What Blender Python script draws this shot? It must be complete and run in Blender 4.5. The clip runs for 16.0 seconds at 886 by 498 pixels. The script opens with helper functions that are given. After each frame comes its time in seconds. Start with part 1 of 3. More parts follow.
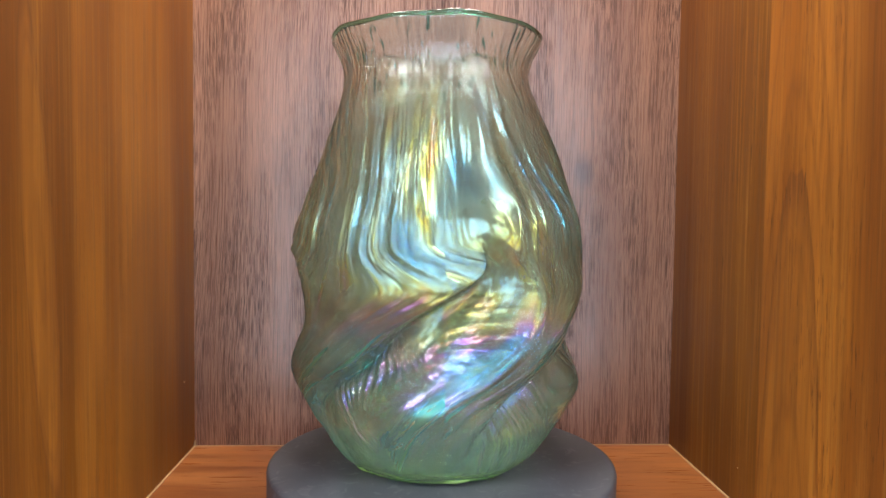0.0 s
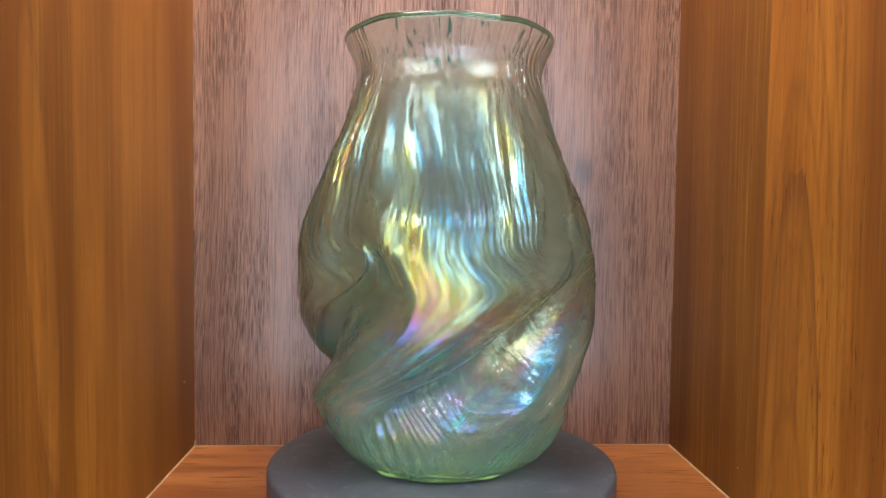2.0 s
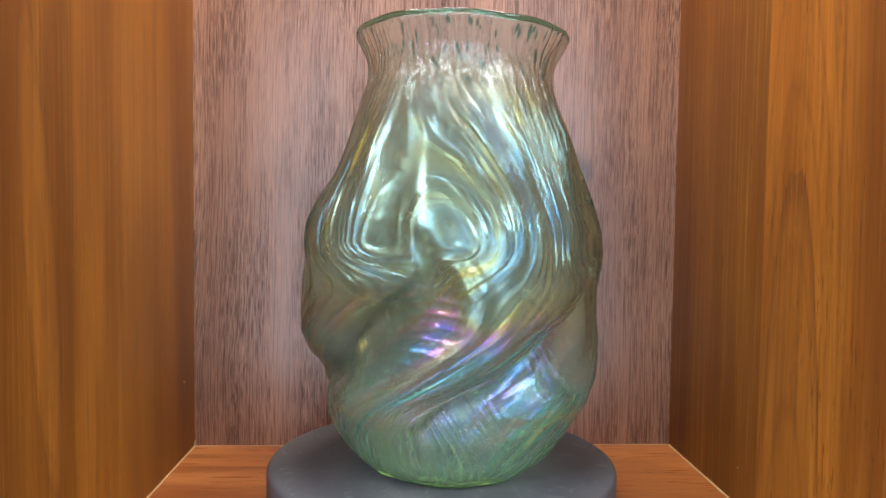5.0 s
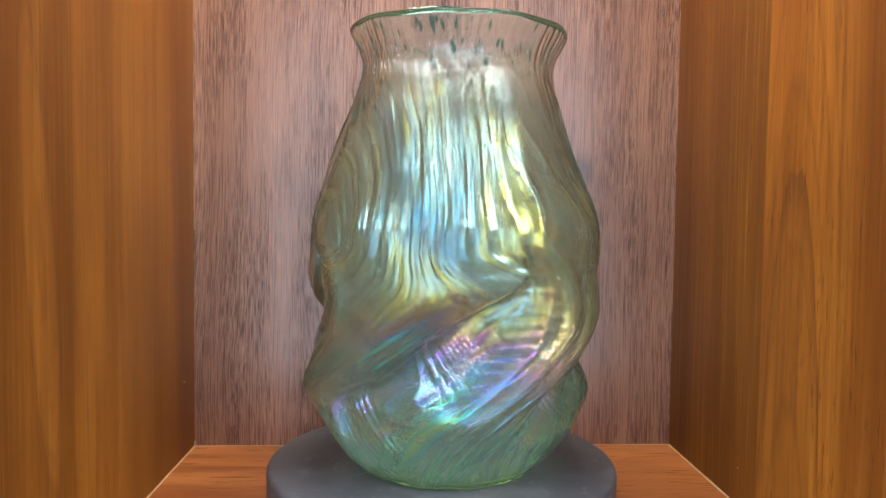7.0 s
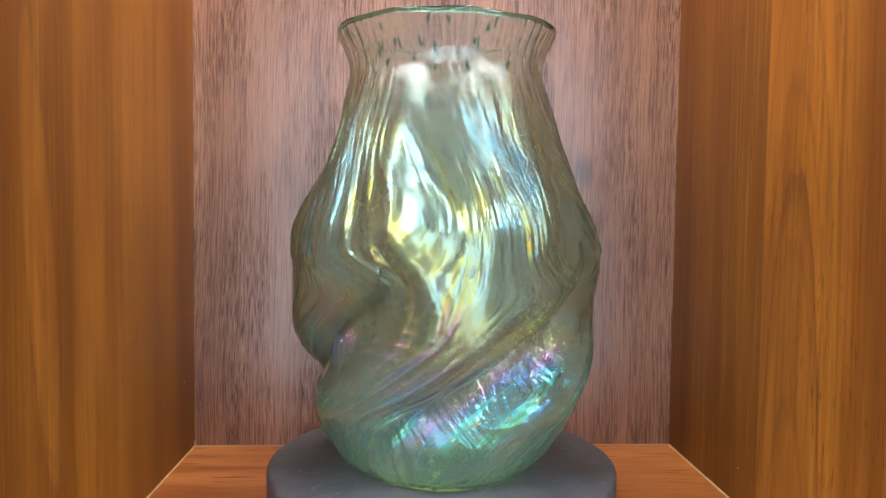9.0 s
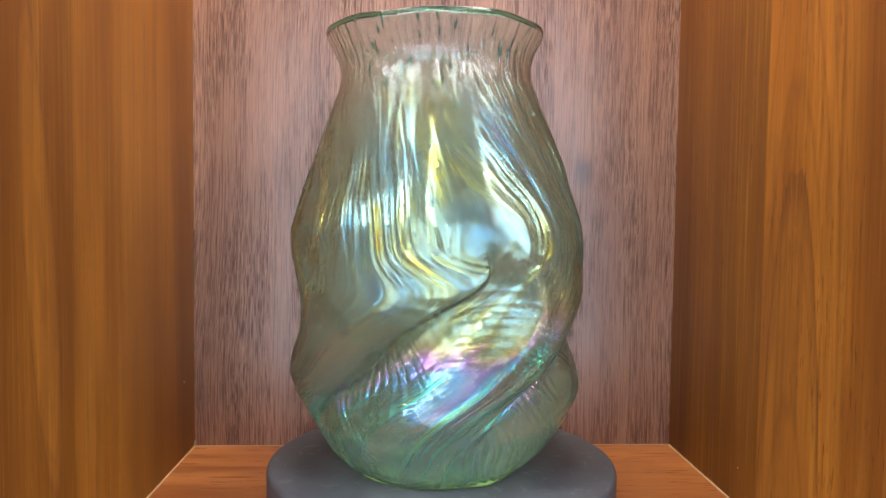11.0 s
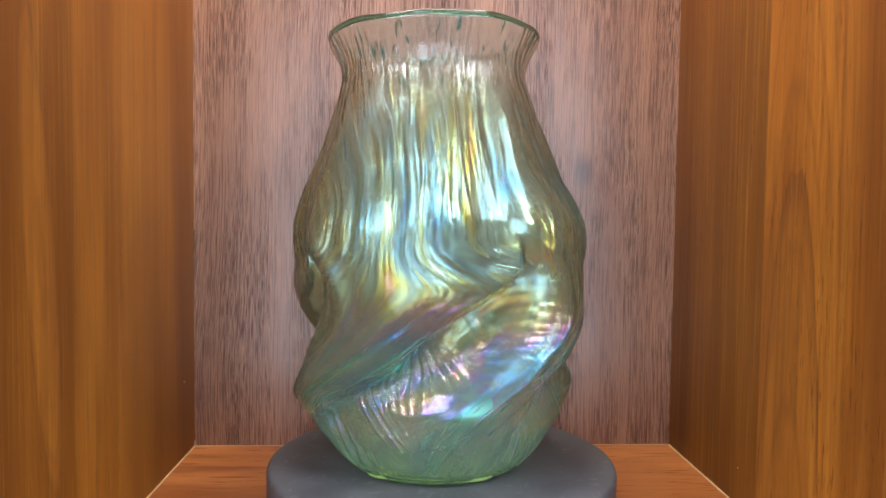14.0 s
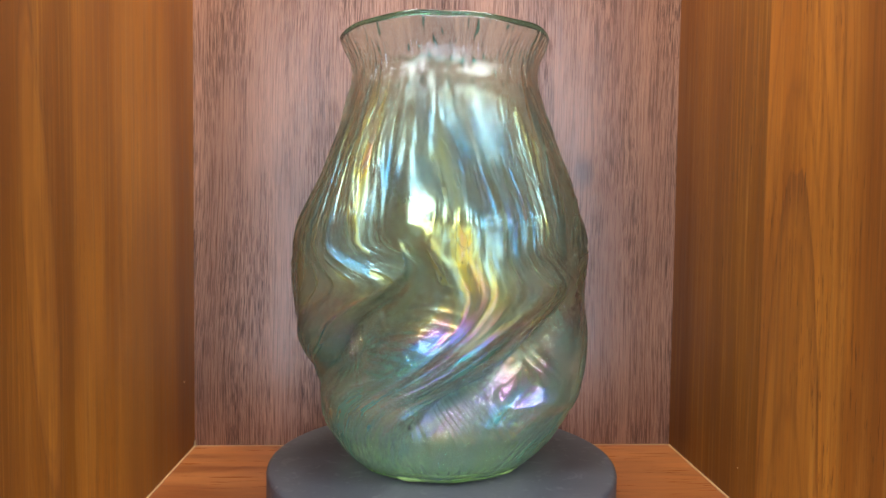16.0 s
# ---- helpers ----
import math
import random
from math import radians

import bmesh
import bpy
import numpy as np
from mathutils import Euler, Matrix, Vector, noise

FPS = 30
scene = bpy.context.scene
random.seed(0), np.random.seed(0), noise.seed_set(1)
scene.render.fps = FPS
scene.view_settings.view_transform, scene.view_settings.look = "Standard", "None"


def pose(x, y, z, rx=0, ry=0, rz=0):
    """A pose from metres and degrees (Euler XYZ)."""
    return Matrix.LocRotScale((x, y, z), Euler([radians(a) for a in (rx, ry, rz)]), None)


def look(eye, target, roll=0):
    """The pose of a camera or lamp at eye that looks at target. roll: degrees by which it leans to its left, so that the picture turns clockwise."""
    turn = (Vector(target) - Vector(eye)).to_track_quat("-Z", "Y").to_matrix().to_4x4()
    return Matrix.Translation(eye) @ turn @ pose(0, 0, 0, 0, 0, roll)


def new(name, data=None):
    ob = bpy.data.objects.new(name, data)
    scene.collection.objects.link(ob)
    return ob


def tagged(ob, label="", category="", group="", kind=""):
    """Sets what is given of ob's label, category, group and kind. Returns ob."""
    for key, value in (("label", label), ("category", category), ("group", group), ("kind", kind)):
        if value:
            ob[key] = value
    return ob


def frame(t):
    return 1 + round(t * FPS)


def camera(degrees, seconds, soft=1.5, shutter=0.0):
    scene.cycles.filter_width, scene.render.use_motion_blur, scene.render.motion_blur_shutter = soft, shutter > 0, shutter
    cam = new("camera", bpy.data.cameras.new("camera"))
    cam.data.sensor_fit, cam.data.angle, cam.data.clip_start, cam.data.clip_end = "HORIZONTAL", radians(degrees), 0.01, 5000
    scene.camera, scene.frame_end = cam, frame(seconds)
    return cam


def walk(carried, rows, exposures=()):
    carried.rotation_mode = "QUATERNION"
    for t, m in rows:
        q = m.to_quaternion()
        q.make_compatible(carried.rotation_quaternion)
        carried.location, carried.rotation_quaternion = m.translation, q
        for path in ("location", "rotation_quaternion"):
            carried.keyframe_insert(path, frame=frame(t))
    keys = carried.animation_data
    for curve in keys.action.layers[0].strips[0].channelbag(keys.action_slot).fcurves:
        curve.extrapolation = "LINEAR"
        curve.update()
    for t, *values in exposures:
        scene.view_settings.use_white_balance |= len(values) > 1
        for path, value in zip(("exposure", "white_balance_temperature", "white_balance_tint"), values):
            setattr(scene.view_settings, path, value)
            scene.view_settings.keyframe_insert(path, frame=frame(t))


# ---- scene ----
# camera: stands still in front of the open cabinet, a little left of the middle, tipped slightly down
cam = camera(63.15, 16.0, 1.5)
PITCH, YAW, ROLL = 2.79, 2.744, 0.704
EYE = (-0.0207, -0.4163, 0.1677)


def camera_pose():
    way = Vector((math.sin(radians(YAW)) * math.cos(radians(PITCH)),
                  math.cos(radians(YAW)) * math.cos(radians(PITCH)), -math.sin(radians(PITCH))))
    return look(EYE, Vector(EYE) + way, ROLL)


walk(cam, [(0.0, camera_pose()), (16.0, camera_pose())])

# ---- plan, in metres ----
LEFT, RIGHT, BACK, FRONT = -0.1716, 0.1721, 0.0982, -0.153
TOP = 0.60
THICK = 0.018
PLATTER_R, PLATTER_TOP = 0.10, 0.025
SPIN = 24.49            # degrees per second, clockwise seen from above
ROOM_X, ROOM_BACK, ROOM_LOW, ROOM_HIGH = 3.0, -2.9, -0.95, 2.7

# ---- light ----
world = bpy.data.worlds.new("world")
world.use_nodes = True
world.node_tree.nodes["Background"].inputs["Color"].default_value = (0.8, 0.85, 1.0, 1)
world.node_tree.nodes["Background"].inputs["Strength"].default_value = 0.05
scene.world = world
scene.view_settings.exposure = 0.13


def area(name, m, sx, sy, watts, colour):
    data = bpy.data.lights.new(name, "AREA")
    data.shape, data.size, data.size_y = "RECTANGLE", sx, sy
    data.energy, data.color = watts, colour
    ob = new(name, data)
    ob.matrix_world = m
    return ob


# cool daylight added in two assumed, unseen windows of the room, behind the camera
WINDOWS = ((-0.84, 1.05), (0.84, 1.05))          # centre along x, and width
WIN_LOW, WIN_HIGH = -0.90, 1.25
for wx, ww in WINDOWS:
    area("unseen_window_daylight", look((wx, ROOM_BACK + 0.02, (WIN_LOW + WIN_HIGH) / 2), (0, 0, 0.12)), ww, WIN_HIGH - WIN_LOW, 41, (0.70, 0.82, 1.0))
# soft warm fill light, added unseen under the cabinet top, towards its back
area("added_top_fill", look((0.0, 0.045, TOP - 0.004), (0.0, 0.035, 0.0)), 0.31, 0.08, 2.9, (1.0, 0.86, 0.70))
# two unseen lights added high in the room, left and right behind the camera
for side in (-1, 1):
    area("added_side_light", look((1.60 * side, -1.35, 1.50), (0, 0, 0.15)), 1.3, 1.0, 54, (0.87, 0.95, 1.0))


# ---- materials ----
class Nodes:
    """Short hand for building a node material."""

    def __init__(self, name):
        self.mat = bpy.data.materials.new(name)
        self.mat.use_nodes = True
        self.tree = self.mat.node_tree
        self.bsdf = self.tree.nodes["Principled BSDF"]
        self.out = self.tree.nodes["Material Output"]

    def add(self, kind, **settings):
        node = self.tree.nodes.new(kind)
        for key, value in settings.items():
            setattr(node, key, value)
        return node

    def put(self, socket, value):
        if isinstance(value, bpy.types.NodeSocket):
            self.tree.links.new(value, socket)
        else:
            socket.default_value = value

    def math(self, op, a, b=0.0, c=0.0):
        node = self.add("ShaderNodeMath", operation=op)
        for i, value in enumerate((a, b, c)):
            self.put(node.inputs[i], value)
        return node.outputs[0]

    def coords(self, kind="Object", scale=(1, 1, 1), offset=(0, 0, 0), turn=(0, 0, 0)):
        base = self.add("ShaderNodeTexCoord").outputs[kind]
        node = self.add("ShaderNodeMapping")
        self.put(node.inputs["Vector"], base)
        node.inputs["Scale"].default_value = scale
        node.inputs["Location"].default_value = offset
        node.inputs["Rotation"].default_value = turn
        return node.outputs[0]

    def noise(self, vector, scale=1.0, detail=4.0, rough=0.55, warp=0.0):
        node = self.add("ShaderNodeTexNoise")
        self.put(node.inputs["Vector"], vector)
        node.inputs["Scale"].default_value = scale
        node.inputs["Detail"].default_value = detail
        node.inputs["Roughness"].default_value = rough
        node.inputs["Distortion"].default_value = warp
        return node.outputs["Fac"]

    def ramp(self, fac, stops):
        node = self.add("ShaderNodeValToRGB")
        self.put(node.inputs[0], fac)
        band = node.color_ramp.elements
        while len(band) < len(stops):
            band.new(0.5)
        for item, (at, colour) in zip(band, stops):
            item.position = at
            item.color = (*colour, 1) if len(colour) == 3 else colour
        return node.outputs[0]

    def grey(self, fac, *stops):
        """A grey ramp; values past 1 are scaled back up after it."""
        most = max(1.0, max(v for _, v in stops))
        fac = self.ramp(fac, [(at, (v / most, v / most, v / most)) for at, v in stops])
        return fac if most == 1.0 else self.math("MULTIPLY", fac, most)

    def mix(self, fac, a, b, how="MIX"):
        node = self.add("ShaderNodeMix", data_type="RGBA", blend_type=how)
        self.put(node.inputs[0], fac)
        for socket, value in ((node.inputs[6], a), (node.inputs[7], b)):
            self.put(socket, (*value, 1) if isinstance(value, tuple) and len(value) == 3 else value)
        return node.outputs[2]

    def bump(self, height, strength=0.2, distance=0.001, normal=None):
        node = self.add("ShaderNodeBump")
        node.inputs["Strength"].default_value = strength
        node.inputs["Distance"].default_value = distance
        self.put(node.inputs["Height"], height)
        if normal is not None:
            self.put(node.inputs["Normal"], normal)
        return node.outputs[0]

    def set(self, **values):
        for key, value in values.items():
            name = key.replace("_", " ")
            socket = next(s for s in self.bsdf.inputs if s.name.lower() == name.lower())
            if isinstance(value, tuple) and len(value) == 3:
                value = (*value, 1)
            self.put(socket, value)
        return self.mat


def plain(name, colour, rough=0.5, metal=0.0):
    n = Nodes(name)
    fine = n.noise(n.coords(), 300, 3)
    tint = n.mix(n.grey(fine, (0.35, 0.0), (0.65, 1.0)), tuple(c * 0.93 for c in colour), colour)
    return n.set(Base_Color=tint, Roughness=rough, Metallic=metal)


def back_veneer():
    """Mauve-brown veneer with long fine dark pores, grain upright."""
    n = Nodes("back_veneer")
    sway = n.noise(n.coords(scale=(6, 6, 2.2)), 1.0, 2)
    shift = n.add("ShaderNodeCombineXYZ")
    n.put(shift.inputs[0], n.math("MULTIPLY", n.math("SUBTRACT", sway, 0.5), 0.03))
    place = n.add("ShaderNodeVectorMath", operation="ADD")
    n.put(place.inputs[0], n.add("ShaderNodeTexCoord").outputs["Object"])
    n.put(place.inputs[1], shift.outputs[0])

    def stretched(sx, sz):
        node = n.add("ShaderNodeMapping")
        n.put(node.inputs["Vector"], place.outputs[0])
        node.inputs["Scale"].default_value = (sx, sx, sz)
        return node.outputs[0]

    broad = n.noise(stretched(22, 1.6), 1.0, 3)
    base = n.ramp(broad, [(0.3, (0.315, 0.143, 0.086)), (0.5, (0.425, 0.205, 0.122)), (0.7, (0.53, 0.262, 0.158))])
    fine = n.noise(stretched(1500, 26), 1.0, 3, 0.6)
    base = n.mix(n.grey(fine, (0.34, 0.62), (0.6, 0.0)), base, (0.10, 0.056, 0.044))
    pores = n.noise(stretched(2800, 65), 1.0, 2, 0.6)
    where = n.noise(stretched(60, 7), 1.0, 2)
    pore = n.math("MULTIPLY", n.grey(pores, (0.47, 0.0), (0.57, 1.0)), n.grey(where, (0.35, 0.3), (0.6, 0.9)))
    base = n.mix(n.math("MULTIPLY", pore, 0.88), base, (0.030, 0.018, 0.018))
    spot = n.add("ShaderNodeVectorMath", operation="DISTANCE")
    n.put(spot.inputs[0], n.coords(scale=(1, 0, 0.55)))
    spot.inputs[1].default_value = (0.1047, 0, 0.1995 * 0.55)
    knot = n.math("MULTIPLY", n.grey(n.math("MULTIPLY", spot.outputs["Value"], 100), (0.25, 1.0), (0.9, 0.0)), 0.75)
    base = n.mix(knot, base, (0.07, 0.035, 0.03))
    height = n.math("SUBTRACT", n.math("MULTIPLY", fine, 0.4), pore)
    return n.set(Base_Color=base, Roughness=n.grey(fine, (0.3, 0.24), (0.7, 0.34)), Specular_IOR_Level=n.math("SUBTRACT", 0.85, n.math("MULTIPLY", pore, 0.75)),
                 Normal=n.bump(height, 0.10, 0.0003))


def panel_veneer(name, figure, seed, leaves, pored):
    """Orange-brown polished veneer with a tall flame figure, grain upright. figure: makes the flame's depth inside its outline from y and z."""
    n = Nodes(name)
    split = n.add("ShaderNodeSeparateXYZ")
    n.put(split.inputs[0], n.add("ShaderNodeTexCoord").outputs["Object"])
    y, z = split.outputs[1], split.outputs[2]
    sway = n.noise(n.coords(scale=(9, 9, 3.5), offset=(seed, seed, 0)), 1.0, 3)
    rough_edge = n.noise(n.coords(scale=(160, 160, 14), offset=(seed, 0, seed)), 1.0, 2)
    y_bent = n.math("ADD", y, n.math("MULTIPLY", n.math("SUBTRACT", sway, 0.5), 0.016))
    y_bent = n.math("ADD", y_bent, n.math("MULTIPLY", n.math("SUBTRACT", rough_edge, 0.5), 0.0035))
    ring = figure(n, y_bent, z)
    bands = n.noise(n.coords(scale=(21, 21, 1.1), offset=(seed * 3, seed, seed)), 1.0, 3, 0.5)
    tone = n.ramp(bands, [(0.34, (0.150, 0.047, 0.007)), (0.47, (0.215, 0.071, 0.009)), (0.56, (0.255, 0.088, 0.011)),
                          (0.68, (0.300, 0.107, 0.014))])
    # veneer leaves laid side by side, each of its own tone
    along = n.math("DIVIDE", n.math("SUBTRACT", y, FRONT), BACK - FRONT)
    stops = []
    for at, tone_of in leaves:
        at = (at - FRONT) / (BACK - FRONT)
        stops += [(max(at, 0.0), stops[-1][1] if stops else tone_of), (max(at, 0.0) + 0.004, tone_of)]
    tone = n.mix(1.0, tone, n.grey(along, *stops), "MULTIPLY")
    inside = n.grey(ring, (0.0, 0.0), (0.03, 1.0))
    tone = n.mix(n.math("MULTIPLY", inside, 0.6), tone, (0.34, 0.126, 0.018))
    # darker late wood along the outline, and fainter growth lines inside it
    edge = n.math("MULTIPLY", n.grey(ring, (0.0, 0.0), (0.02, 1.0)), n.grey(ring, (0.05, 1.0), (0.30, 0.0)))
    tone = n.mix(n.math("MULTIPLY", edge, 0.7), tone, (0.11, 0.035, 0.010))
    rings = n.math("PINGPONG", n.math("MULTIPLY", ring, 3.1), 1.0)
    tone = n.mix(n.math("MULTIPLY", n.grey(rings, (0.72, 0.0), (1.0, 1.0)), 0.32), tone, (0.11, 0.035, 0.010))
    fine = n.noise(n.coords(scale=(300, 300, 9), offset=(seed, 0, 0)), 1.0, 4, 0.62)
    tone = n.mix(n.grey(fine, (0.34, 0.45), (0.56, 0.0)), tone, (0.10, 0.034, 0.008))
    pale = n.noise(n.coords(scale=(420, 420, 7), offset=(0, seed, 3)), 1.0, 3, 0.6)
    tone = n.mix(n.grey(pale, (0.52, 0.0), (0.72, 0.45)), tone, (0.34, 0.150, 0.028))
    pores = n.noise(n.coords(scale=(760, 760, 75), offset=(0, seed, 0)), 1.0, 2)
    patch = n.noise(n.coords(scale=(22, 22, 9), offset=(seed, 0, seed)), 1.0, 2)
    pore = n.math("MULTIPLY", n.grey(pores, (0.58, 0.0), (0.72, 1.0)), n.grey(patch, (0.40, 0.08), (0.60, pored)))
    tone = n.mix(pore, tone, (0.05, 0.015, 0.006))
    cloud = n.noise(n.coords(scale=(14, 14, 5), offset=(seed * 2, 0, seed)), 1.0, 3)
    tone = n.mix(n.grey(cloud, (0.4, 0.0), (0.62, 0.4)), tone, (0.10, 0.030, 0.008))
    return n.set(Base_Color=tone, Roughness=n.grey(fine, (0.3, 0.34), (0.7, 0.46)), Specular_IOR_Level=0.15,
                 Normal=n.bump(n.math("SUBTRACT", n.math("MULTIPLY", fine, 0.5), pore), 0.12, 0.0003))


def shelf_veneer():
    """Orange-brown polished veneer, grain running along the shelf."""
    n = Nodes("shelf_veneer")
    bands = n.noise(n.coords(scale=(9, 50, 50), turn=(0, 0, 0.75)), 1.0, 5, 0.6, 0.6)
    tone = n.ramp(bands, [(0.3, (0.22, 0.062, 0.018)), (0.5, (0.38, 0.135, 0.040)), (0.72, (0.52, 0.205, 0.065))])
    fine = n.noise(n.coords(scale=(22, 420, 420), turn=(0, 0, 0.75)), 1.0, 4, 0.6)
    tone = n.mix(n.grey(fine, (0.3, 0.28), (0.58, 0.0)), tone, (0.15, 0.045, 0.016))
    return n.set(Base_Color=tone, Roughness=n.grey(fine, (0.3, 0.25), (0.7, 0.38)), Specular_IOR_Level=0.5,
                 Normal=n.bump(fine, 0.1, 0.0003))


def slate_plastic():
    """Dull slate-grey plastic with dusty smudges and rubbed arcs."""
    n = Nodes("slate_plastic")
    cloud = n.noise(n.coords(), 28, 5, 0.6, 1.2)
    tone = n.mix(n.grey(cloud, (0.42, 0.0), (0.75, 1.0)), (0.070, 0.074, 0.090), (0.118, 0.122, 0.142))
    arcs = n.noise(n.coords(scale=(1, 1, 1)), 60, 3, 0.5, 3.0)
    tone = n.mix(n.math("MULTIPLY", n.grey(arcs, (0.58, 0.0), (0.68, 1.0)), 0.4), tone, (0.19, 0.19, 0.2))
    grain = n.noise(n.coords(), 900, 2)
    return n.set(Base_Color=tone, Roughness=n.grey(cloud, (0.3, 0.42), (0.7, 0.58)), Normal=n.bump(grain, 0.12, 0.0003))


def lustre_glass():
    """Pale green, slightly milky blown glass under a silky iridescent film that varies in thickness along the drawn threads."""
    n = Nodes("lustre_glass")
    split = n.add("ShaderNodeSeparateXYZ")
    n.put(split.inputs[0], n.add("ShaderNodeTexCoord").outputs["UV"])
    rise = split.outputs[1]
    streak = n.noise(n.coords("UV", scale=(85, 4.5, 1)), 1.0, 3, 0.5, 0.3)
    thread = n.noise(n.coords("UV", scale=(58, 2.2, 1), offset=(7, 2, 0)), 1.0, 3, 0.55, 0.4)
    wide = n.noise(n.coords("UV", scale=(15, 4.2, 1), offset=(3, 1, 0)), 1.0, 3, 0.5, 0.7)
    pits = n.noise(n.coords("UV", scale=(240, 40, 1)), 1.0, 3)
    # film thickness in nanometres, thicker towards the foot
    film = n.math("ADD", n.math("MULTIPLY", n.math("SUBTRACT", wide, 0.5), 210), n.math("MULTIPLY", n.math("SUBTRACT", thread, 0.5), 120))
    film = n.math("ADD", film, n.math("MULTIPLY", n.math("SUBTRACT", streak, 0.5), 60))
    depth = n.math("ADD", film, n.grey(rise, (0.10, 245), (0.30, 236), (0.46, 144), (0.60, 136), (0.9, 146)))
    depth = n.math("MAXIMUM", depth, 92)
    bump = n.bump(streak, 0.55, 0.0016)
    bump = n.bump(pits, 0.05, 0.0006, bump)
    tint = n.ramp(rise, [(0.0, (0.55, 0.86, 0.44)), (0.2, (0.66, 0.91, 0.66)), (0.5, (0.77, 0.94, 0.78)), (0.82, (0.80, 0.95, 0.82)),
                         (0.93, (0.86, 0.97, 0.88))])
    fleck = n.noise(n.coords("UV", scale=(120, 26, 1), offset=(1, 5, 0)), 1.0, 1)
    fleck = n.math("MULTIPLY", n.grey(fleck, (0.60, 0.0), (0.68, 1.0)), n.grey(rise, (0.78, 0.0), (0.90, 1.0)))
    tint = n.mix(fleck, tint, (0.05, 0.34, 0.28))
    n.set(Base_Color=tint, Roughness=n.grey(rise, (0.8, 0.10), (0.92, 0.13)), IOR=1.52, Transmission_Weight=n.grey(rise, (0.0, 0.80), (0.22, 0.90), (0.4, 0.95), (0.8, 0.96), (0.92, 0.97)),
          Thin_Film_Thickness=n.math("MULTIPLY", depth, n.grey(rise, (0.80, 1.0), (0.90, 0.0))), Thin_Film_IOR=1.27, Normal=bump)
    skin = n.add("ShaderNodeBsdfPrincipled")
    for key, value in (("Base Color", (0.07, 0.10, 0.06, 1)), ("Specular Tint", (0.80, 1.0, 0.93, 1)), ("IOR", 6.0), ("Roughness", n.grey(streak, (0.3, 0.20), (0.7, 0.36))),
                       ("Thin Film Thickness", n.math("MULTIPLY", depth, 0.75)), ("Thin Film IOR", 2.4), ("Normal", bump)):
        n.put(skin.inputs[key], value)
    cover = n.grey(rise, (0.03, 0.24), (0.12, 0.36), (0.73, 0.38), (0.83, 0.16), (0.90, 0.0))
    threads = n.math("MULTIPLY", n.grey(thread, (0.38, 0.75), (0.62, 1.15)), n.grey(wide, (0.36, 0.7), (0.62, 1.1)))
    # small worn specks without lustre
    worn = n.noise(n.coords("UV", scale=(150, 30, 1), offset=(4, 9, 0)), 1.0, 3, 0.65)
    threads = n.math("MULTIPLY", threads, n.grey(worn, (0.35, 0.25), (0.43, 1.0)))
    both = n.add("ShaderNodeMixShader")
    n.put(both.inputs[0], n.math("MULTIPLY", cover, threads))
    n.put(both.inputs[1], n.bsdf.outputs[0])
    n.put(both.inputs[2], skin.outputs[0])
    n.put(n.out.inputs["Surface"], both.outputs[0])
    return n.mat


def clear_glass(name, tint, rough=0.04, clear=1.0):
    n = Nodes(name)
    ripple = n.noise(n.coords(), 160, 2)
    return n.set(Base_Color=tint, Roughness=rough, IOR=1.5, Transmission_Weight=clear, Normal=n.bump(ripple, 0.1, 0.001))


BACK_WOOD = back_veneer()


def spindle_figure(n, y, z):
    """A tall narrow leaf shape, leaning a little."""
    mid = n.math("ADD", -0.1125, n.math("MULTIPLY", n.math("SUBTRACT", z, 0.148), -0.095))
    across = n.math("DIVIDE", n.math("SUBTRACT", y, mid), 0.0125)
    up = n.math("DIVIDE", n.math("SUBTRACT", z, 0.148), 0.108)
    return n.math("SUBTRACT", n.math("SUBTRACT", 1.0, n.math("MULTIPLY", across, across)), n.math("MULTIPLY", up, up))


def arch_figure(n, y, z):
    """A pointed arch with two close tips, open towards the foot."""
    across = n.math("DIVIDE", n.math("ABSOLUTE", n.math("SUBTRACT", y, -0.0625)), 0.027)
    arch = n.math("MULTIPLY", n.math("ABSOLUTE", n.math("SUBTRACT", across, 0.16)), n.math("ADD", across, 0.15))
    return n.math("SUBTRACT", n.math("MULTIPLY", n.math("SUBTRACT", 0.194, z), 8.0), arch)


LEFT_WOOD = panel_veneer("left_panel_veneer", spindle_figure, 2.3,
                         ((-0.153, 0.80), (-0.099, 0.72), (-0.084, 0.93), (0.02, 0.96), (0.07, 0.92)), 0.25)
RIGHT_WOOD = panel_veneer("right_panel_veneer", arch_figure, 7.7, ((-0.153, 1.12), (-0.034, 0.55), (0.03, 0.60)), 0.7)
SHELF_WOOD = shelf_veneer()
SLATE = slate_plastic()
LUSTRE = lustre_glass()
INNER_GLASS = clear_glass("inner_glass", (0.95, 0.985, 0.95), 0.08)
RIM_GLASS = clear_glass("rim_glass", (0.24, 0.56, 0.42))
# pale, partly diffuse yellow-green that paints the caustic at the foot
FOOT_CAUSTIC = clear_glass("foot_caustic_glass", (0.62, 0.90, 0.30), 0.1, 0.55)
PAINT = plain("wall_paint", (0.62, 0.58, 0.52), 0.8)
CEILING_PAINT = plain("ceiling_paint", (0.78, 0.76, 0.72), 0.85)
CARPET = plain("room_floor", (0.16, 0.12, 0.09), 0.8)
GLUE = plain("pale_glue_line", (0.62, 0.42, 0.22), 0.6)
CHIP = plain("pale_chip", (0.46, 0.32, 0.18), 0.6)
SCRATCH = plain("dark_engraving", (0.09, 0.1, 0.07), 0.6)


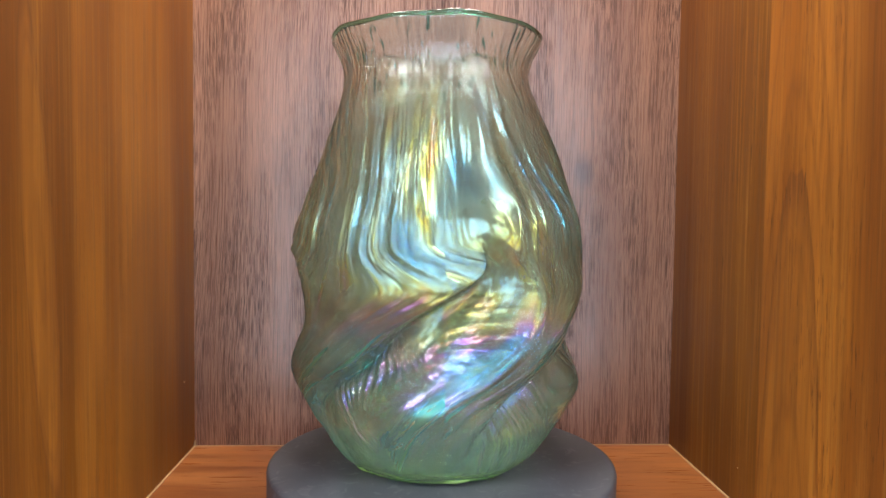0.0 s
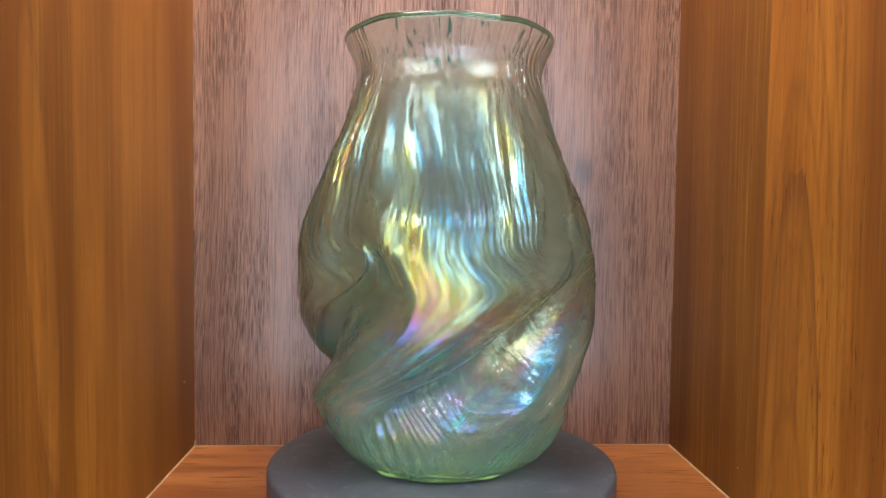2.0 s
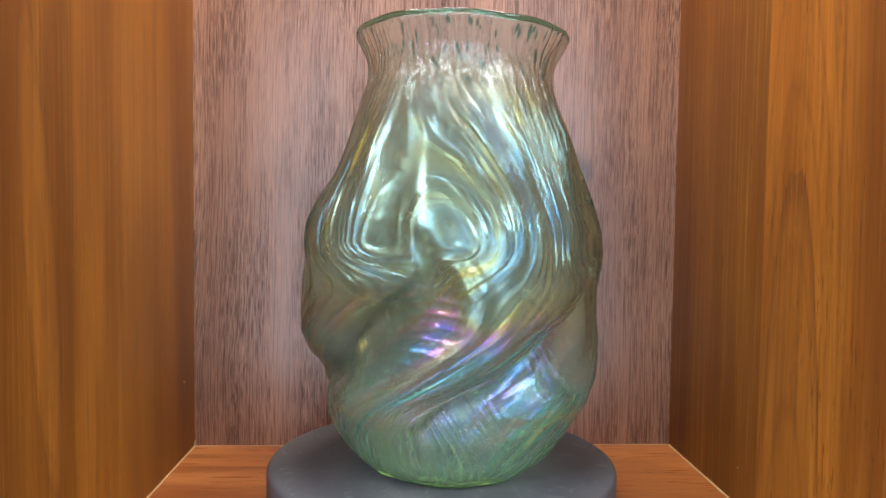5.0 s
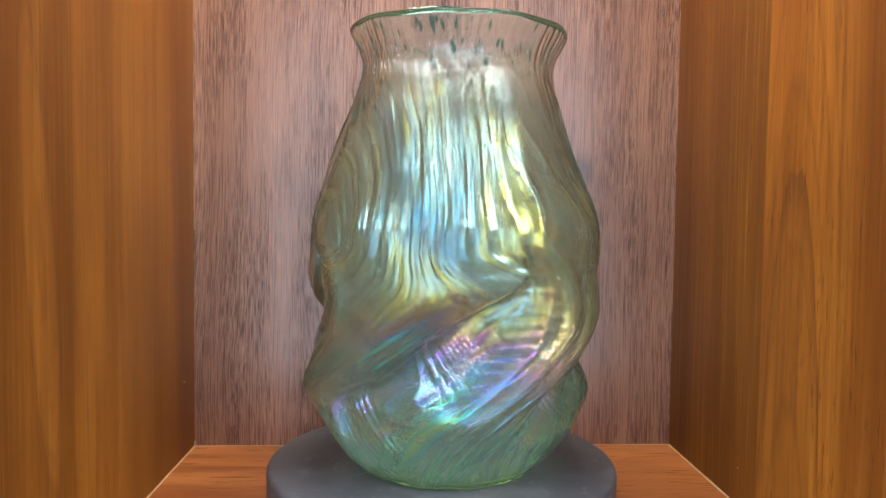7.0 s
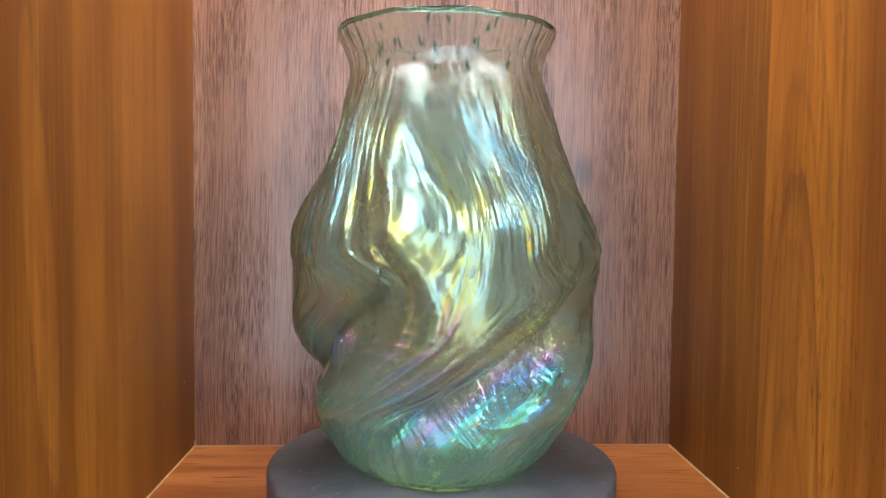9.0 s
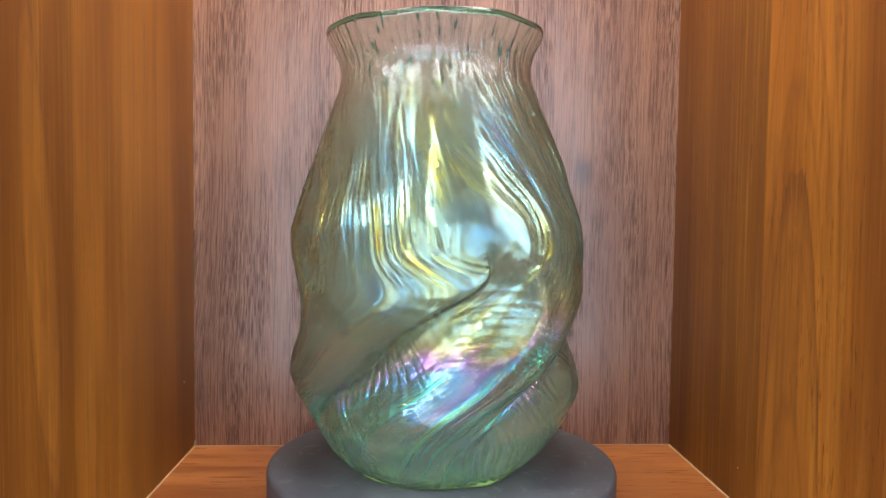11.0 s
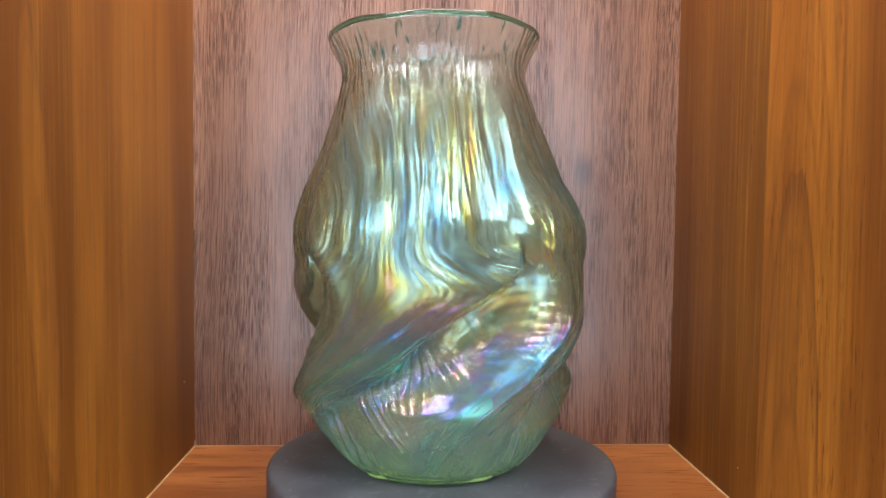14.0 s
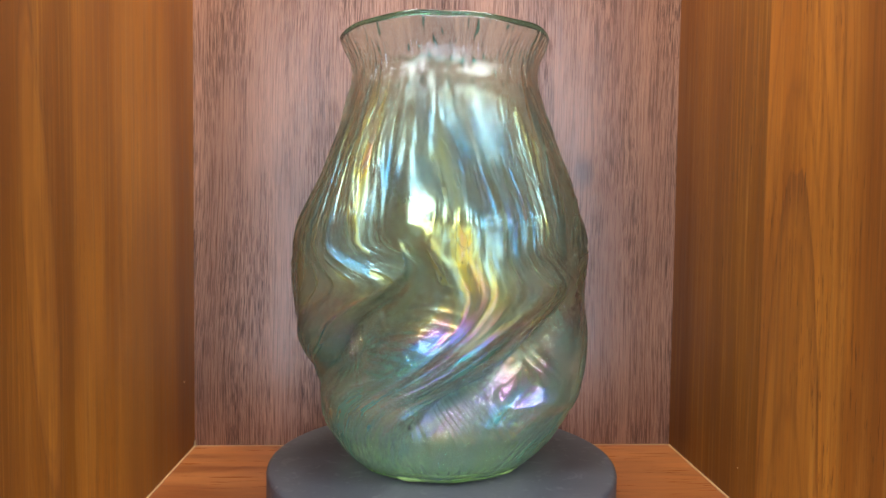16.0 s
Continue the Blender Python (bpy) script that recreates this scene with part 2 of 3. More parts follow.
# ---- mesh helpers ----
def part(name, bm, material, parent=None, label=""):
    mesh = bpy.data.meshes.new(name)
    bm.to_mesh(mesh)
    bm.free()
    mesh.materials.append(material)
    ob = new(name, mesh)
    ob.parent = parent
    if label:
        tagged(ob, label)
    return ob


def box_mesh(lo, hi, bevel=0.0):
    bm = bmesh.new()
    bmesh.ops.create_cube(bm, size=1)
    for v in bm.verts:
        v.co = Vector([lo[i] + (v.co[i] + 0.5) * (hi[i] - lo[i]) for i in range(3)])
    if bevel:
        bmesh.ops.bevel(bm, geom=bm.edges[:], offset=bevel, segments=2, affect="EDGES", profile=0.5)
    return bm


def smooth(ob):
    ob.data.polygons.foreach_set("use_smooth", [True] * len(ob.data.polygons))
    return ob


def lathe(profile, steps=128):
    """A closed ring of the profile's (r, z) points turned about the z axis; ends on the axis close it."""
    bm = bmesh.new()
    rings = []
    for r, z in profile:
        if r < 1e-6:
            rings.append([bm.verts.new((0, 0, z))])
        else:
            rings.append([bm.verts.new((r * math.cos(2 * math.pi * i / steps), r * math.sin(2 * math.pi * i / steps), z))
                          for i in range(steps)])
    for a, b in zip(rings, rings[1:]):
        for i in range(steps):
            j = (i + 1) % steps
            if len(a) == 1:
                bm.faces.new((a[0], b[j], b[i]))
            elif len(b) == 1:
                bm.faces.new((a[i], a[j], b[0]))
            else:
                bm.faces.new((a[i], a[j], b[j], b[i]))
    bmesh.ops.recalc_face_normals(bm, faces=bm.faces[:])
    return bm


# ---- the cabinet compartment ----
def structure(name, bm, material, label, category):
    return tagged(part(name, bm, material), label, category, kind="structure")


def build_cabinet():
    structure("floor", box_mesh((LEFT, FRONT, -THICK), (RIGHT, BACK, 0)), SHELF_WOOD,
              "polished orange-brown wooden cabinet floor under the turntable", "cabinet floor")
    structure("wall_back", box_mesh((LEFT - THICK, BACK, -THICK), (RIGHT + THICK, BACK + 0.012, TOP + THICK)), BACK_WOOD,
              "mauve-brown wood veneer back panel with fine dark pores", "cabinet wall")
    structure("wall_left", box_mesh((LEFT - THICK, FRONT, -THICK), (LEFT, BACK, TOP + THICK)), LEFT_WOOD,
              "glossy orange-brown wood veneer side panel of the cabinet", "cabinet wall")
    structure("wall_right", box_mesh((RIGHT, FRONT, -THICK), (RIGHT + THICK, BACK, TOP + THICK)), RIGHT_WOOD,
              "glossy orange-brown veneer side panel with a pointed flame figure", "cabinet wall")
    structure("ceiling", box_mesh((LEFT, FRONT, TOP), (RIGHT, BACK, TOP + THICK)), SHELF_WOOD,
              "plain wooden top of the cabinet compartment", "cabinet top")


def build_plinth():
    structure("cabinet_base", box_mesh((LEFT - THICK, FRONT, ROOM_LOW), (RIGHT + THICK, BACK + 0.012, -THICK - 0.001)), SHELF_WOOD,
              "plain wooden lower part of the cabinet", "cabinet base")


def build_seams():
    """Thin pale glue lines where the floor meets the panels."""
    s = 0.0007
    for name, lo, hi in (("trim_left", (LEFT, FRONT + 0.002, 0.0), (LEFT + s, BACK - s, s)),
                         ("trim_right", (RIGHT - s, FRONT + 0.002, 0.0), (RIGHT, BACK - s, s)),
                         ("trim_back", (LEFT + s, BACK - s * 0.8, 0.0), (RIGHT - s, BACK, s * 0.8))):
        structure(name, box_mesh(lo, hi), GLUE, "thin pale glue line along the cabinet floor", "seam")


def build_room():
    """Plain unseen room that closes the place behind the camera, with openings for the added daylight."""
    x, y0, y1, z0, z1 = ROOM_X, ROOM_BACK, 0.5, ROOM_LOW, ROOM_HIGH
    structure("room_floor", box_mesh((-x, y0, z0 - 0.05), (x, y1, z0)), CARPET, "plain brown floor of the room", "floor")
    structure("room_ceiling", box_mesh((-x, y0, z1), (x, y1, z1 + 0.05)), CEILING_PAINT, "plain white room ceiling", "ceiling")
    for name, lo, hi in (("room_wall_east", (x, y0, z0), (x + 0.1, y1, z1)), ("room_wall_west", (-x - 0.1, y0, z0), (-x, y1, z1)),
                         ("room_wall_north", (-x, y1, z0), (x, y1 + 0.1, z1))):
        structure(name, box_mesh(lo, hi), PAINT, "plain painted room wall", "wall")
    wall = structure("room_wall_south", box_mesh((-x, y0 - 0.1, z0), (x, y0, WIN_LOW)), PAINT,
                     "unseen painted room wall with two openings for the added daylight", "wall")
    part("wall_piece", box_mesh((-x, y0 - 0.1, WIN_HIGH), (x, y0, z1)), PAINT, wall)
    # the pier between the openings keeps the middle of the vase's reflections dark
    edges = [-x] + [e for wx, ww in WINDOWS for e in (wx - ww / 2, wx + ww / 2)] + [x]
    for a, b in zip(edges[::2], edges[1::2]):
        part("wall_piece", box_mesh((a, y0 - 0.1, WIN_LOW), (b, y0, WIN_HIGH)), PAINT, wall)


# ---- the turntable ----
def build_turntable():
    table = tagged(new("turntable"), "round slate-grey display turntable on the cabinet floor", "turntable")
    r, top = PLATTER_R, PLATTER_TOP
    base = smooth(part("base", lathe([(0, 0.0), (r * 0.9, 0.0), (r * 0.92, 0.002), (r * 0.92, 0.006), (0, 0.006)]), SLATE, table))
    platter = smooth(part("platter", lathe([(0, 0.0062), (r - 0.002, 0.0062), (r - 0.0004, 0.0075), (r, 0.010), (r, top - 0.0022),
                                     (r - 0.0004, top - 0.0009), (r - 0.0016, top - 0.0002), (r - 0.003, top), (0, top)], 192),
                   SLATE, table, "slate-grey turning platter with dusty smudges"))
    return platter


# ---- the vase ----
def curve(knots, soft=5):
    """A softened line through (z, value) knots, as a function of z."""
    zs = np.linspace(-0.02, 0.30, 641)
    vals = np.interp(zs, [k[0] for k in knots], [k[1] for k in knots])
    kernel = np.exp(-0.5 * (np.arange(-30, 31) / soft) ** 2)
    vals = np.convolve(np.pad(vals, 30, mode="edge"), kernel / kernel.sum(), mode="valid")
    return lambda z: np.interp(z, zs, vals)


def step(x):
    x = np.clip(x, 0, 1)
    return x * x * (3 - 2 * x)


# heights over the base of the vase
GIRTH = curve([(0.000, 0.0465), (0.004, 0.0535), (0.012, 0.0612), (0.027, 0.0712), (0.043, 0.0768), (0.075, 0.0812), (0.105, 0.0835),
               (0.121, 0.0835), (0.136, 0.0812), (0.167, 0.0705), (0.198, 0.0582), (0.214, 0.0530), (0.222, 0.0522),
               (0.230, 0.0545), (0.236, 0.0580), (0.240, 0.0600), (0.244, 0.0604)], 4)
CREST = curve([(0.0, -78), (0.030, -64), (0.046, -53), (0.057, -41), (0.073, -27), (0.0835, -18), (0.0995, -15), (0.1155, -20),
               (0.137, -33), (0.1635, -40), (0.192, -46), (0.244, -47)], 7)
FOLD = curve([(0.0, -52), (0.030, -43), (0.046, -32), (0.052, -24), (0.057, -15), (0.065, -4), (0.0835, 14), (0.0955, 31),
              (0.105, 46), (0.113, 55), (0.125, 54), (0.14, 48), (0.17, 43), (0.244, 43)], 6)
DEPTH = curve([(0.0, 0.0), (0.012, 0.02), (0.03, 0.05), (0.045, 0.11), (0.06, 0.19), (0.078, 0.22), (0.092, 0.19), (0.105, 0.12),
               (0.118, 0.05), (0.13, 0.0)], 6)
VALLEY = curve([(0.08, 0.0), (0.1, 0.055), (0.118, 0.085), (0.14, 0.06), (0.165, 0.035), (0.19, 0.018), (0.215, 0.006), (0.225, 0.0)], 8)
VALLEY_W = curve([(0.1, 22), (0.12, 20), (0.14, 16), (0.17, 11), (0.2, 9)], 8)
VASE_H = 0.2405
PHASE = 49.0            # where the first lobe faces at the start, degrees to the right of the camera


def vase_surface(z, a):
    """Radius, sideways shift (degrees) and combing coordinate of the vase at heights z and angles a (degrees, arrays of one shape)."""
    rel = a - PHASE
    e1, e2 = CREST(z), FOLD(z)
    lobe = np.floor((rel - e1) / 90.0)
    near = rel - 90 * lobe - e1                     # 0 at the crest of this lobe, 90 at the next one
    wide = e2 - e1
    own = near < wide
    s_lobe = np.clip(near / wide, 0, 1)
    s_dip = np.clip((near - wide) / (90 - wide), 0, 1)
    ease = np.sin(np.radians(a) * 2 + 0.5) * 0.10 + np.sin(np.radians(a) + 2.1) * 0.08
    dip = step(s_dip / np.interp(z, [0.082, 0.102], [0.13, 0.32])) * step((1 - s_dip) / 0.66)
    dome = np.sin(np.pi * s_lobe) * np.where(own, 1, 0)
    depth = DEPTH(z) * (1 + ease)
    # valleys between the lobes, running up to the neck
    off = np.mod(rel + 47 + 45, 90) - 45
    valley = VALLEY(z) * (1 + 1.5 * ease) * np.exp(-(off / VALLEY_W(z)) ** 2)
    high = np.interp(z, [0.115, 0.14, 0.19, 0.215], [0, 1, 1, 0])
    valley = valley - 0.013 * high * np.exp(-((np.abs(off) - 14) / 4.5) ** 2)
    # curved ripples at the foot of each valley
    low = np.interp(z, [0.08, 0.095, 0.125, 0.145], [0, 1, 1, 0])
    valley = valley + 0.0017 * low * np.exp(-(off / 20) ** 2) * np.sin(2 * np.pi * (z - 2.2e-5 * off ** 2) / 0.0088)
    # shallow flat facet high on each lobe, and a swell under it
    mid = np.mod(rel + 4 + 45, 90) - 45
    facet = 0.036 * np.exp(-(mid / 24) ** 4 - ((z - 0.176) / 0.022) ** 4)
    swell = 0.022 * np.exp(-(mid / 26) ** 2 - ((z - 0.134) / 0.016) ** 2)
    # rounded toe under the crest, at the lower end of each lobe
    toe_at = np.mod(rel + 58 + 45, 90) - 45
    toe = 0.055 * np.exp(-(toe_at / 17) ** 2 - ((z - 0.044) / 0.013) ** 2)
    # soft dents and swellings of hand-worked glass
    t = np.radians(a)
    wobble = 0.010 * (np.sin(3 * t + 31 * z + 1) * np.sin(61 * z + 0.4) + 0.7 * np.sin(7 * t - 70 * z + 2) * np.sin(5 * t + 45 * z))
    wobble = wobble * np.interp(z, [0, 0.02, 0.18, 0.23], [1.2, 1.3, 1, 0.3])
    span = np.interp(z, [0.035, 0.055, 0.115, 0.14], [0, 1, 1, 0])
    near_c = np.mod(rel - e1 + 45, 90) - 45
    crest = 0.040 * span * np.exp(-((near_c - 3) / 5) ** 2)
    near_f = np.mod(rel - e2 + 45, 90) - 45
    # the lobe rolls under towards its lower edge
    under = np.where(own, step((s_lobe - 0.55) / 0.45), 1 - step(s_dip / 0.35))
    rolled = 0.022 * np.exp(-((near_f + 5) / 4) ** 2) * np.interp(z, [0.082, 0.097], [1, 0]) - 0.075 * under
    rolled = rolled * np.interp(z, [0.04, 0.055, 0.085, 0.108], [0, 1, 1, 0])
    r = GIRTH(z) * (1 + crest + rolled - depth * dip + 0.16 * depth * dome - valley - facet + swell + toe + wobble)
    # the lower edge of each lobe laps over the hollow beneath it
    lap = step((s_lobe - 0.72) / 0.28) * np.where(own, 1, step(1 - s_dip / 0.16))
    shift = 24 * depth * lap
    # drawn threads: along the lobes and hollows below, hung in swags from the neck above
    f_lobe = 1.2 * s_lobe
    f_dip = 1.2 + 0.8 * s_dip
    low_flow = (np.where(own, f_lobe, f_dip) + 2 * lobe) * 45 - 40
    pull = step((0.228 - z) / 0.095)
    swag = (rel - 7) + 0.88 * pull * 14.32 * np.sin(2 * np.pi * (rel - 12) / 90)
    swag = swag + pull * (5 * np.sin(np.radians(a) + 1.0) + 9 * np.sin(np.radians(a) * 2 + 0.5)) - 14 * pull + 60 * (z - 0.2) * np.sin(np.radians(a) * 3 + 0.7)
    above = step((z - 0.098) / 0.03)
    flow = (above * swag + (1 - above) * low_flow) / 45
    return r, shift, flow


def ridges(t, z, counts, seed, power=1.8):
    """Narrow raised threads round the vase at the angles t (radians), uneven in strength and spacing."""
    rng = random.Random(seed)
    total = np.zeros_like(t)
    for n in counts:
        bend = 0.9 * np.sin(z * rng.uniform(20, 45) + rng.uniform(0, 6) + t * rng.randint(1, 4))
        crest = np.abs(np.sin(0.5 * n * t + rng.uniform(0, 6) + bend))
        gate = 0.5 + 0.5 * np.sin(t * rng.randint(5, 14) + z * rng.uniform(-55, 55) + rng.uniform(0, 6))
        total += (1 - crest) ** power * gate ** 2.2 * (64 / n) ** 0.9
    return total


def combing(z, flow, a):
    """Fine drawn ribs of the glass: swags under the neck, soft folds along the lobes, close ribs under their lower edges."""
    rel = a - PHASE
    t = 2 * np.pi * flow / 8 + 0.03 * np.sin(np.radians(a) * 6 + 40 * z) + 0.012 * np.sin(np.radians(a) * 13 - 95 * z)
    above = step((z - 0.095) / 0.03)
    mid = np.mod(rel + 2 + 45, 90) - 45
    vale = np.mod(rel + 47 + 45, 90) - 45
    calm = 1 - 0.85 * np.exp(-(mid / 13) ** 2 - ((z - 0.178) / 0.020) ** 2) - 0.5 * np.exp(-(vale / 15) ** 2 - ((z - 0.150) / 0.034) ** 2)
    calm = calm - 0.85 * np.exp(-((mid - 8) / 17) ** 2 - ((z - 0.104) / 0.022) ** 2)
    patchy = 0.15 + 0.95 * step(0.5 + 0.9 * np.sin(np.radians(a) * 5 + 26 * z + 1) * np.sin(np.radians(a) * 3 - 38 * z))
    upper = ridges(t, z, (52, 76, 116), 5) * np.clip(calm, 0.08, 1) * patchy * np.interp(z, [0.1, 0.13, 0.195, 0.215, 0.238], [0.7, 0.9, 0.9, 0.6, 0.3])
    along = ridges(t, z, (40, 64, 104), 9) * 0.24 * patchy * np.clip(calm, 0.1, 1)
    # below the lower edge of each lobe the ribs run steeply down
    e2 = FOLD(z)
    under = np.mod(rel - e2, 90)
    skirt = step(under / 7) * step((62 - under) / 25) * np.interp(z, [0.0, 0.012, 0.03, 0.076, 0.094], [0.5, 1.2, 1.1, 0.9, 0])
    tilt = np.radians(a + 430 * z + 5 * np.sin(np.radians(a) * 4 + 90 * z))
    ribs = ridges(tilt, z, (68, 100), 21, 1.2) * 1.5
    # and hang in nested swags further round
    hung = np.exp(-((under - 44) / 15) ** 4) * np.interp(z, [0.022, 0.036, 0.08, 0.095], [0, 1, 1, 0])
    dish = (1 - np.abs(np.sin(np.pi * (z - 3e-5 * (under - 46) ** 2 + 0.0015 * np.sin(np.radians(a) * 5)) / 0.0105))) ** 1.2
    ribs = ribs * (1 - 0.75 * hung) + 0.65 * dish * hung
    below = along * (1 - skirt) + ribs * skirt * (0.4 + 0.6 * patchy)
    # swept arcs in the hollow beside each crest
    arcs = np.mod(rel - CREST(z) + 30, 90) - 30
    hollow = np.exp(-((arcs + 13) / 13) ** 2) * np.interp(z, [0.06, 0.075, 0.11, 0.125], [0, 1, 1, 0])
    below = below * (1 - 0.8 * hollow) + 0.3 * hollow * (1 - np.abs(np.sin(np.pi * (z + 0.00030 * arcs + 1.6e-5 * arcs ** 2) / 0.0062))) ** 1.3
    folds = ridges(t, z, (24, 36), 31, 1.2) * np.clip(calm, 0.1, 1) * np.interp(z, [0.03, 0.10, 0.13, 0.19, 0.225], [0.08, 0.15, 0.5, 0.55, 0])
    soft = 1 - 1.6 * above * (1 - above)          # calmer where the two runs of threads meet
    return 1.1 * np.tanh((above * upper + (1 - above) * below + folds) * soft / 1.1)


def build_vase():
    vase = tagged(new("glass_vase"), "pale green iridescent glass vase with four twisted folded lobes", "vase")
    steps = 840
    up = np.concatenate([np.linspace(0, 0.03, 44), np.linspace(0.03, 0.13, 170)[1:], np.linspace(0.13, VASE_H, 120)[1:]])
    down = np.linspace(VASE_H, 0.006, 110)
    ang = np.arange(steps) * 360.0 / steps
    verts, uvs, rows = [], [], []

    def ring(z_val, r, lift=0.0, flow=None, shift=0.0):
        rad = np.radians(ang + shift)
        rows.append(len(verts) // 1)
        zz = z_val + lift if np.ndim(lift) else np.full(steps, z_val + lift)
        verts.extend(zip(r * np.sin(rad), -r * np.cos(rad), zz))
        uvs.extend(zip(ang / 360 if flow is None else flow / 8, np.full(steps, z_val / VASE_H)))

    first = np.full(steps, 0.0)
    _, _, flow0 = vase_surface(first, ang)
    wave = 0.0008 * np.sin(np.radians(ang) * 7) * np.sin(np.radians(ang) * 3 + 1)
    for rr in (0.0005, 0.014, 0.028, 0.040):
        ring(0.0, np.full(steps, rr), 0.0012 * (1 - rr / 0.045), flow0)
    for z in up:
        zz = np.full(steps, z)
        r, shift, flow = vase_surface(zz, ang)
        r = r + 0.0024 * combing(zz, flow, ang)
        lift = wave * step(np.array((z - 0.2) / 0.04)) * 0.8
        ring(z, r, lift, flow, shift)
    lip = len(rows) - 1
    r_top, _, flow_top = vase_surface(np.full(steps, VASE_H), ang)
    ring(VASE_H, r_top - 0.0008, wave * 0.8 + 0.0009, flow_top)
    ring(VASE_H, r_top - 0.0019, wave * 0.8 + 0.0009, flow_top)
    for z in down:
        zz = np.full(steps, z)
        r, shift, flow = vase_surface(zz, ang)
        thick = 0.0027 + 0.004 * np.exp(-z / 0.012)
        ring(z, r - thick, wave * step(np.array((z - 0.2) / 0.04)) * 0.8, flow, shift)
    for rr in (0.026, 0.012, 0.0005):
        ring(0.0055, np.full(steps, rr), 0.0, flow0)
    count = len(rows)
    faces = []
    for k in range(count - 1):
        a0, b0 = k * steps, (k + 1) * steps
        for i in range(steps):
            j = (i + 1) % steps
            faces.append((a0 + i, a0 + j, b0 + j, b0 + i))
    faces.append(tuple(range(steps))[::-1])
    faces.append(tuple(range((count - 1) * steps, count * steps)))
    mesh = bpy.data.meshes.new("body")
    mesh.from_pydata([tuple(map(float, v)) for v in verts], [], faces)
    layer = mesh.uv_layers.new(name="flow")
    u = np.array(uvs, dtype=np.float64)
    loops = np.empty(len(mesh.loops), dtype=np.int32)
    mesh.loops.foreach_get("vertex_index", loops)
    luv = u[loops]
    quads = luv[: (count - 1) * steps * 4].reshape(-1, 4, 2)
    high = quads[:, :, 0].max(axis=1, keepdims=True)
    quads[:, :, 0] += np.where(high - quads[:, :, 0] > 0.5, 1.0, 0.0)
    layer.data.foreach_set("uv", luv.astype(np.float32).ravel())
    mesh.materials.append(LUSTRE)
    mesh.materials.append(INNER_GLASS)
    inner = np.zeros(len(mesh.polygons), dtype=np.int32)
    inner[(lip + 2) * steps:] = 1
    inner[(count - 1) * steps] = 0
    mesh.polygons.foreach_set("material_index", inner)
    body = new("body", mesh)
    body.parent = vase
    smooth(body)
    # thicker bead of clear green glass round the mouth
    bm = bmesh.new()
    loops_v = []
    for i in range(160):
        t = 2 * math.pi * i / 160
        rise = 0.0008 * math.sin(t * 7) * math.sin(t * 3 + 1) * 0.8
        fat = 0.00135 + 0.00025 * math.sin(5 * t + 1)
        loops_v.append([bm.verts.new(((0.0593 + fat * math.cos(q)) * math.sin(t), -(0.0593 + fat * math.cos(q)) * math.cos(t),
                                      VASE_H + 0.0012 + rise + fat * math.sin(q))) for q in [k * math.pi / 4 for k in range(8)]])
    for i in range(160):
        a, b = loops_v[i], loops_v[(i + 1) % 160]
        for k in range(8):
            bm.faces.new((a[k], b[k], b[(k + 1) % 8], a[(k + 1) % 8]))
    bmesh.ops.recalc_face_normals(bm, faces=bm.faces[:])
    smooth(part("rim", bm, RIM_GLASS, vase, "thick clear green glass rim"))
    # ring added at the foot edge; thick glass's bright caustic put into its colour
    bm = bmesh.new()
    hoops = []
    for i in range(180):
        t = 2 * math.pi * i / 180
        out = 0.0465 + 0.0011 * math.sin(5 * t + 1) + 0.0008 * math.sin(11 * t)
        fat = 0.0022 + 0.0009 * math.sin(3 * t + 2) * math.sin(7 * t)
        hoops.append([bm.verts.new(((out + fat * 1.3 * math.cos(q)) * math.sin(t), -(out + fat * 1.3 * math.cos(q)) * math.cos(t),
                                    0.0022 + fat * 0.8 * math.sin(q))) for q in [k * math.pi / 4 for k in range(8)]])
    for i in range(180):
        a, b = hoops[i], hoops[(i + 1) % 180]
        for k in range(8):
            bm.faces.new((a[k], b[k], b[(k + 1) % 8], a[(k + 1) % 8]))
    bmesh.ops.recalc_face_normals(bm, faces=bm.faces[:])
    smooth(part("foot", bm, FOOT_CAUSTIC, vase, "yellow-green ring standing in for the bright caustic at the glass foot"))
    # small worn engraved marks on two lobes, no longer readable
    for a0, z0, count, wide in ((212.0, 0.137, 8, 2.1), (27.0, 0.138, 4, 1.7)):
        bm = bmesh.new()
        rng = random.Random(int(a0))
        for k in range(count):
            a1, z1 = a0 + k * wide, z0 - 0.0009 * k + rng.uniform(-0.0006, 0.0006)
            tall, lean = rng.uniform(0.0014, 0.0030), rng.uniform(0.2, 0.7)
            rims = []
            for q in range(4):
                zq, aq = z1 + tall * q / 3, a1 + lean * q / 3
                row = []
                for da in (-0.16, 0.16):
                    rr, sh, fl = vase_surface(np.array([zq]), np.array([aq + da]))
                    rib = float(combing(np.array([zq]), fl, np.array([aq + da]))[0])
                    for lift in (-0.0003, 0.0003):
                        t = radians(aq + da + float(sh[0]))
                        rad = float(rr[0]) + 0.0024 * rib + lift
                        row.append(bm.verts.new((rad * math.sin(t), -rad * math.cos(t), zq)))
                rims.append(row)
            for u, v in zip(rims, rims[1:]):
                for i, j in ((0, 1), (1, 3), (3, 2), (2, 0)):
                    bm.faces.new((u[i], u[j], v[j], v[i]))
            for end in (rims[0], rims[-1]):
                bm.faces.new((end[0], end[1], end[3], end[2]))
        bmesh.ops.recalc_face_normals(bm, faces=bm.faces[:])
        part("engraved_mark", bm, SCRATCH, vase, "faint dark engraved scratches")
    return vase


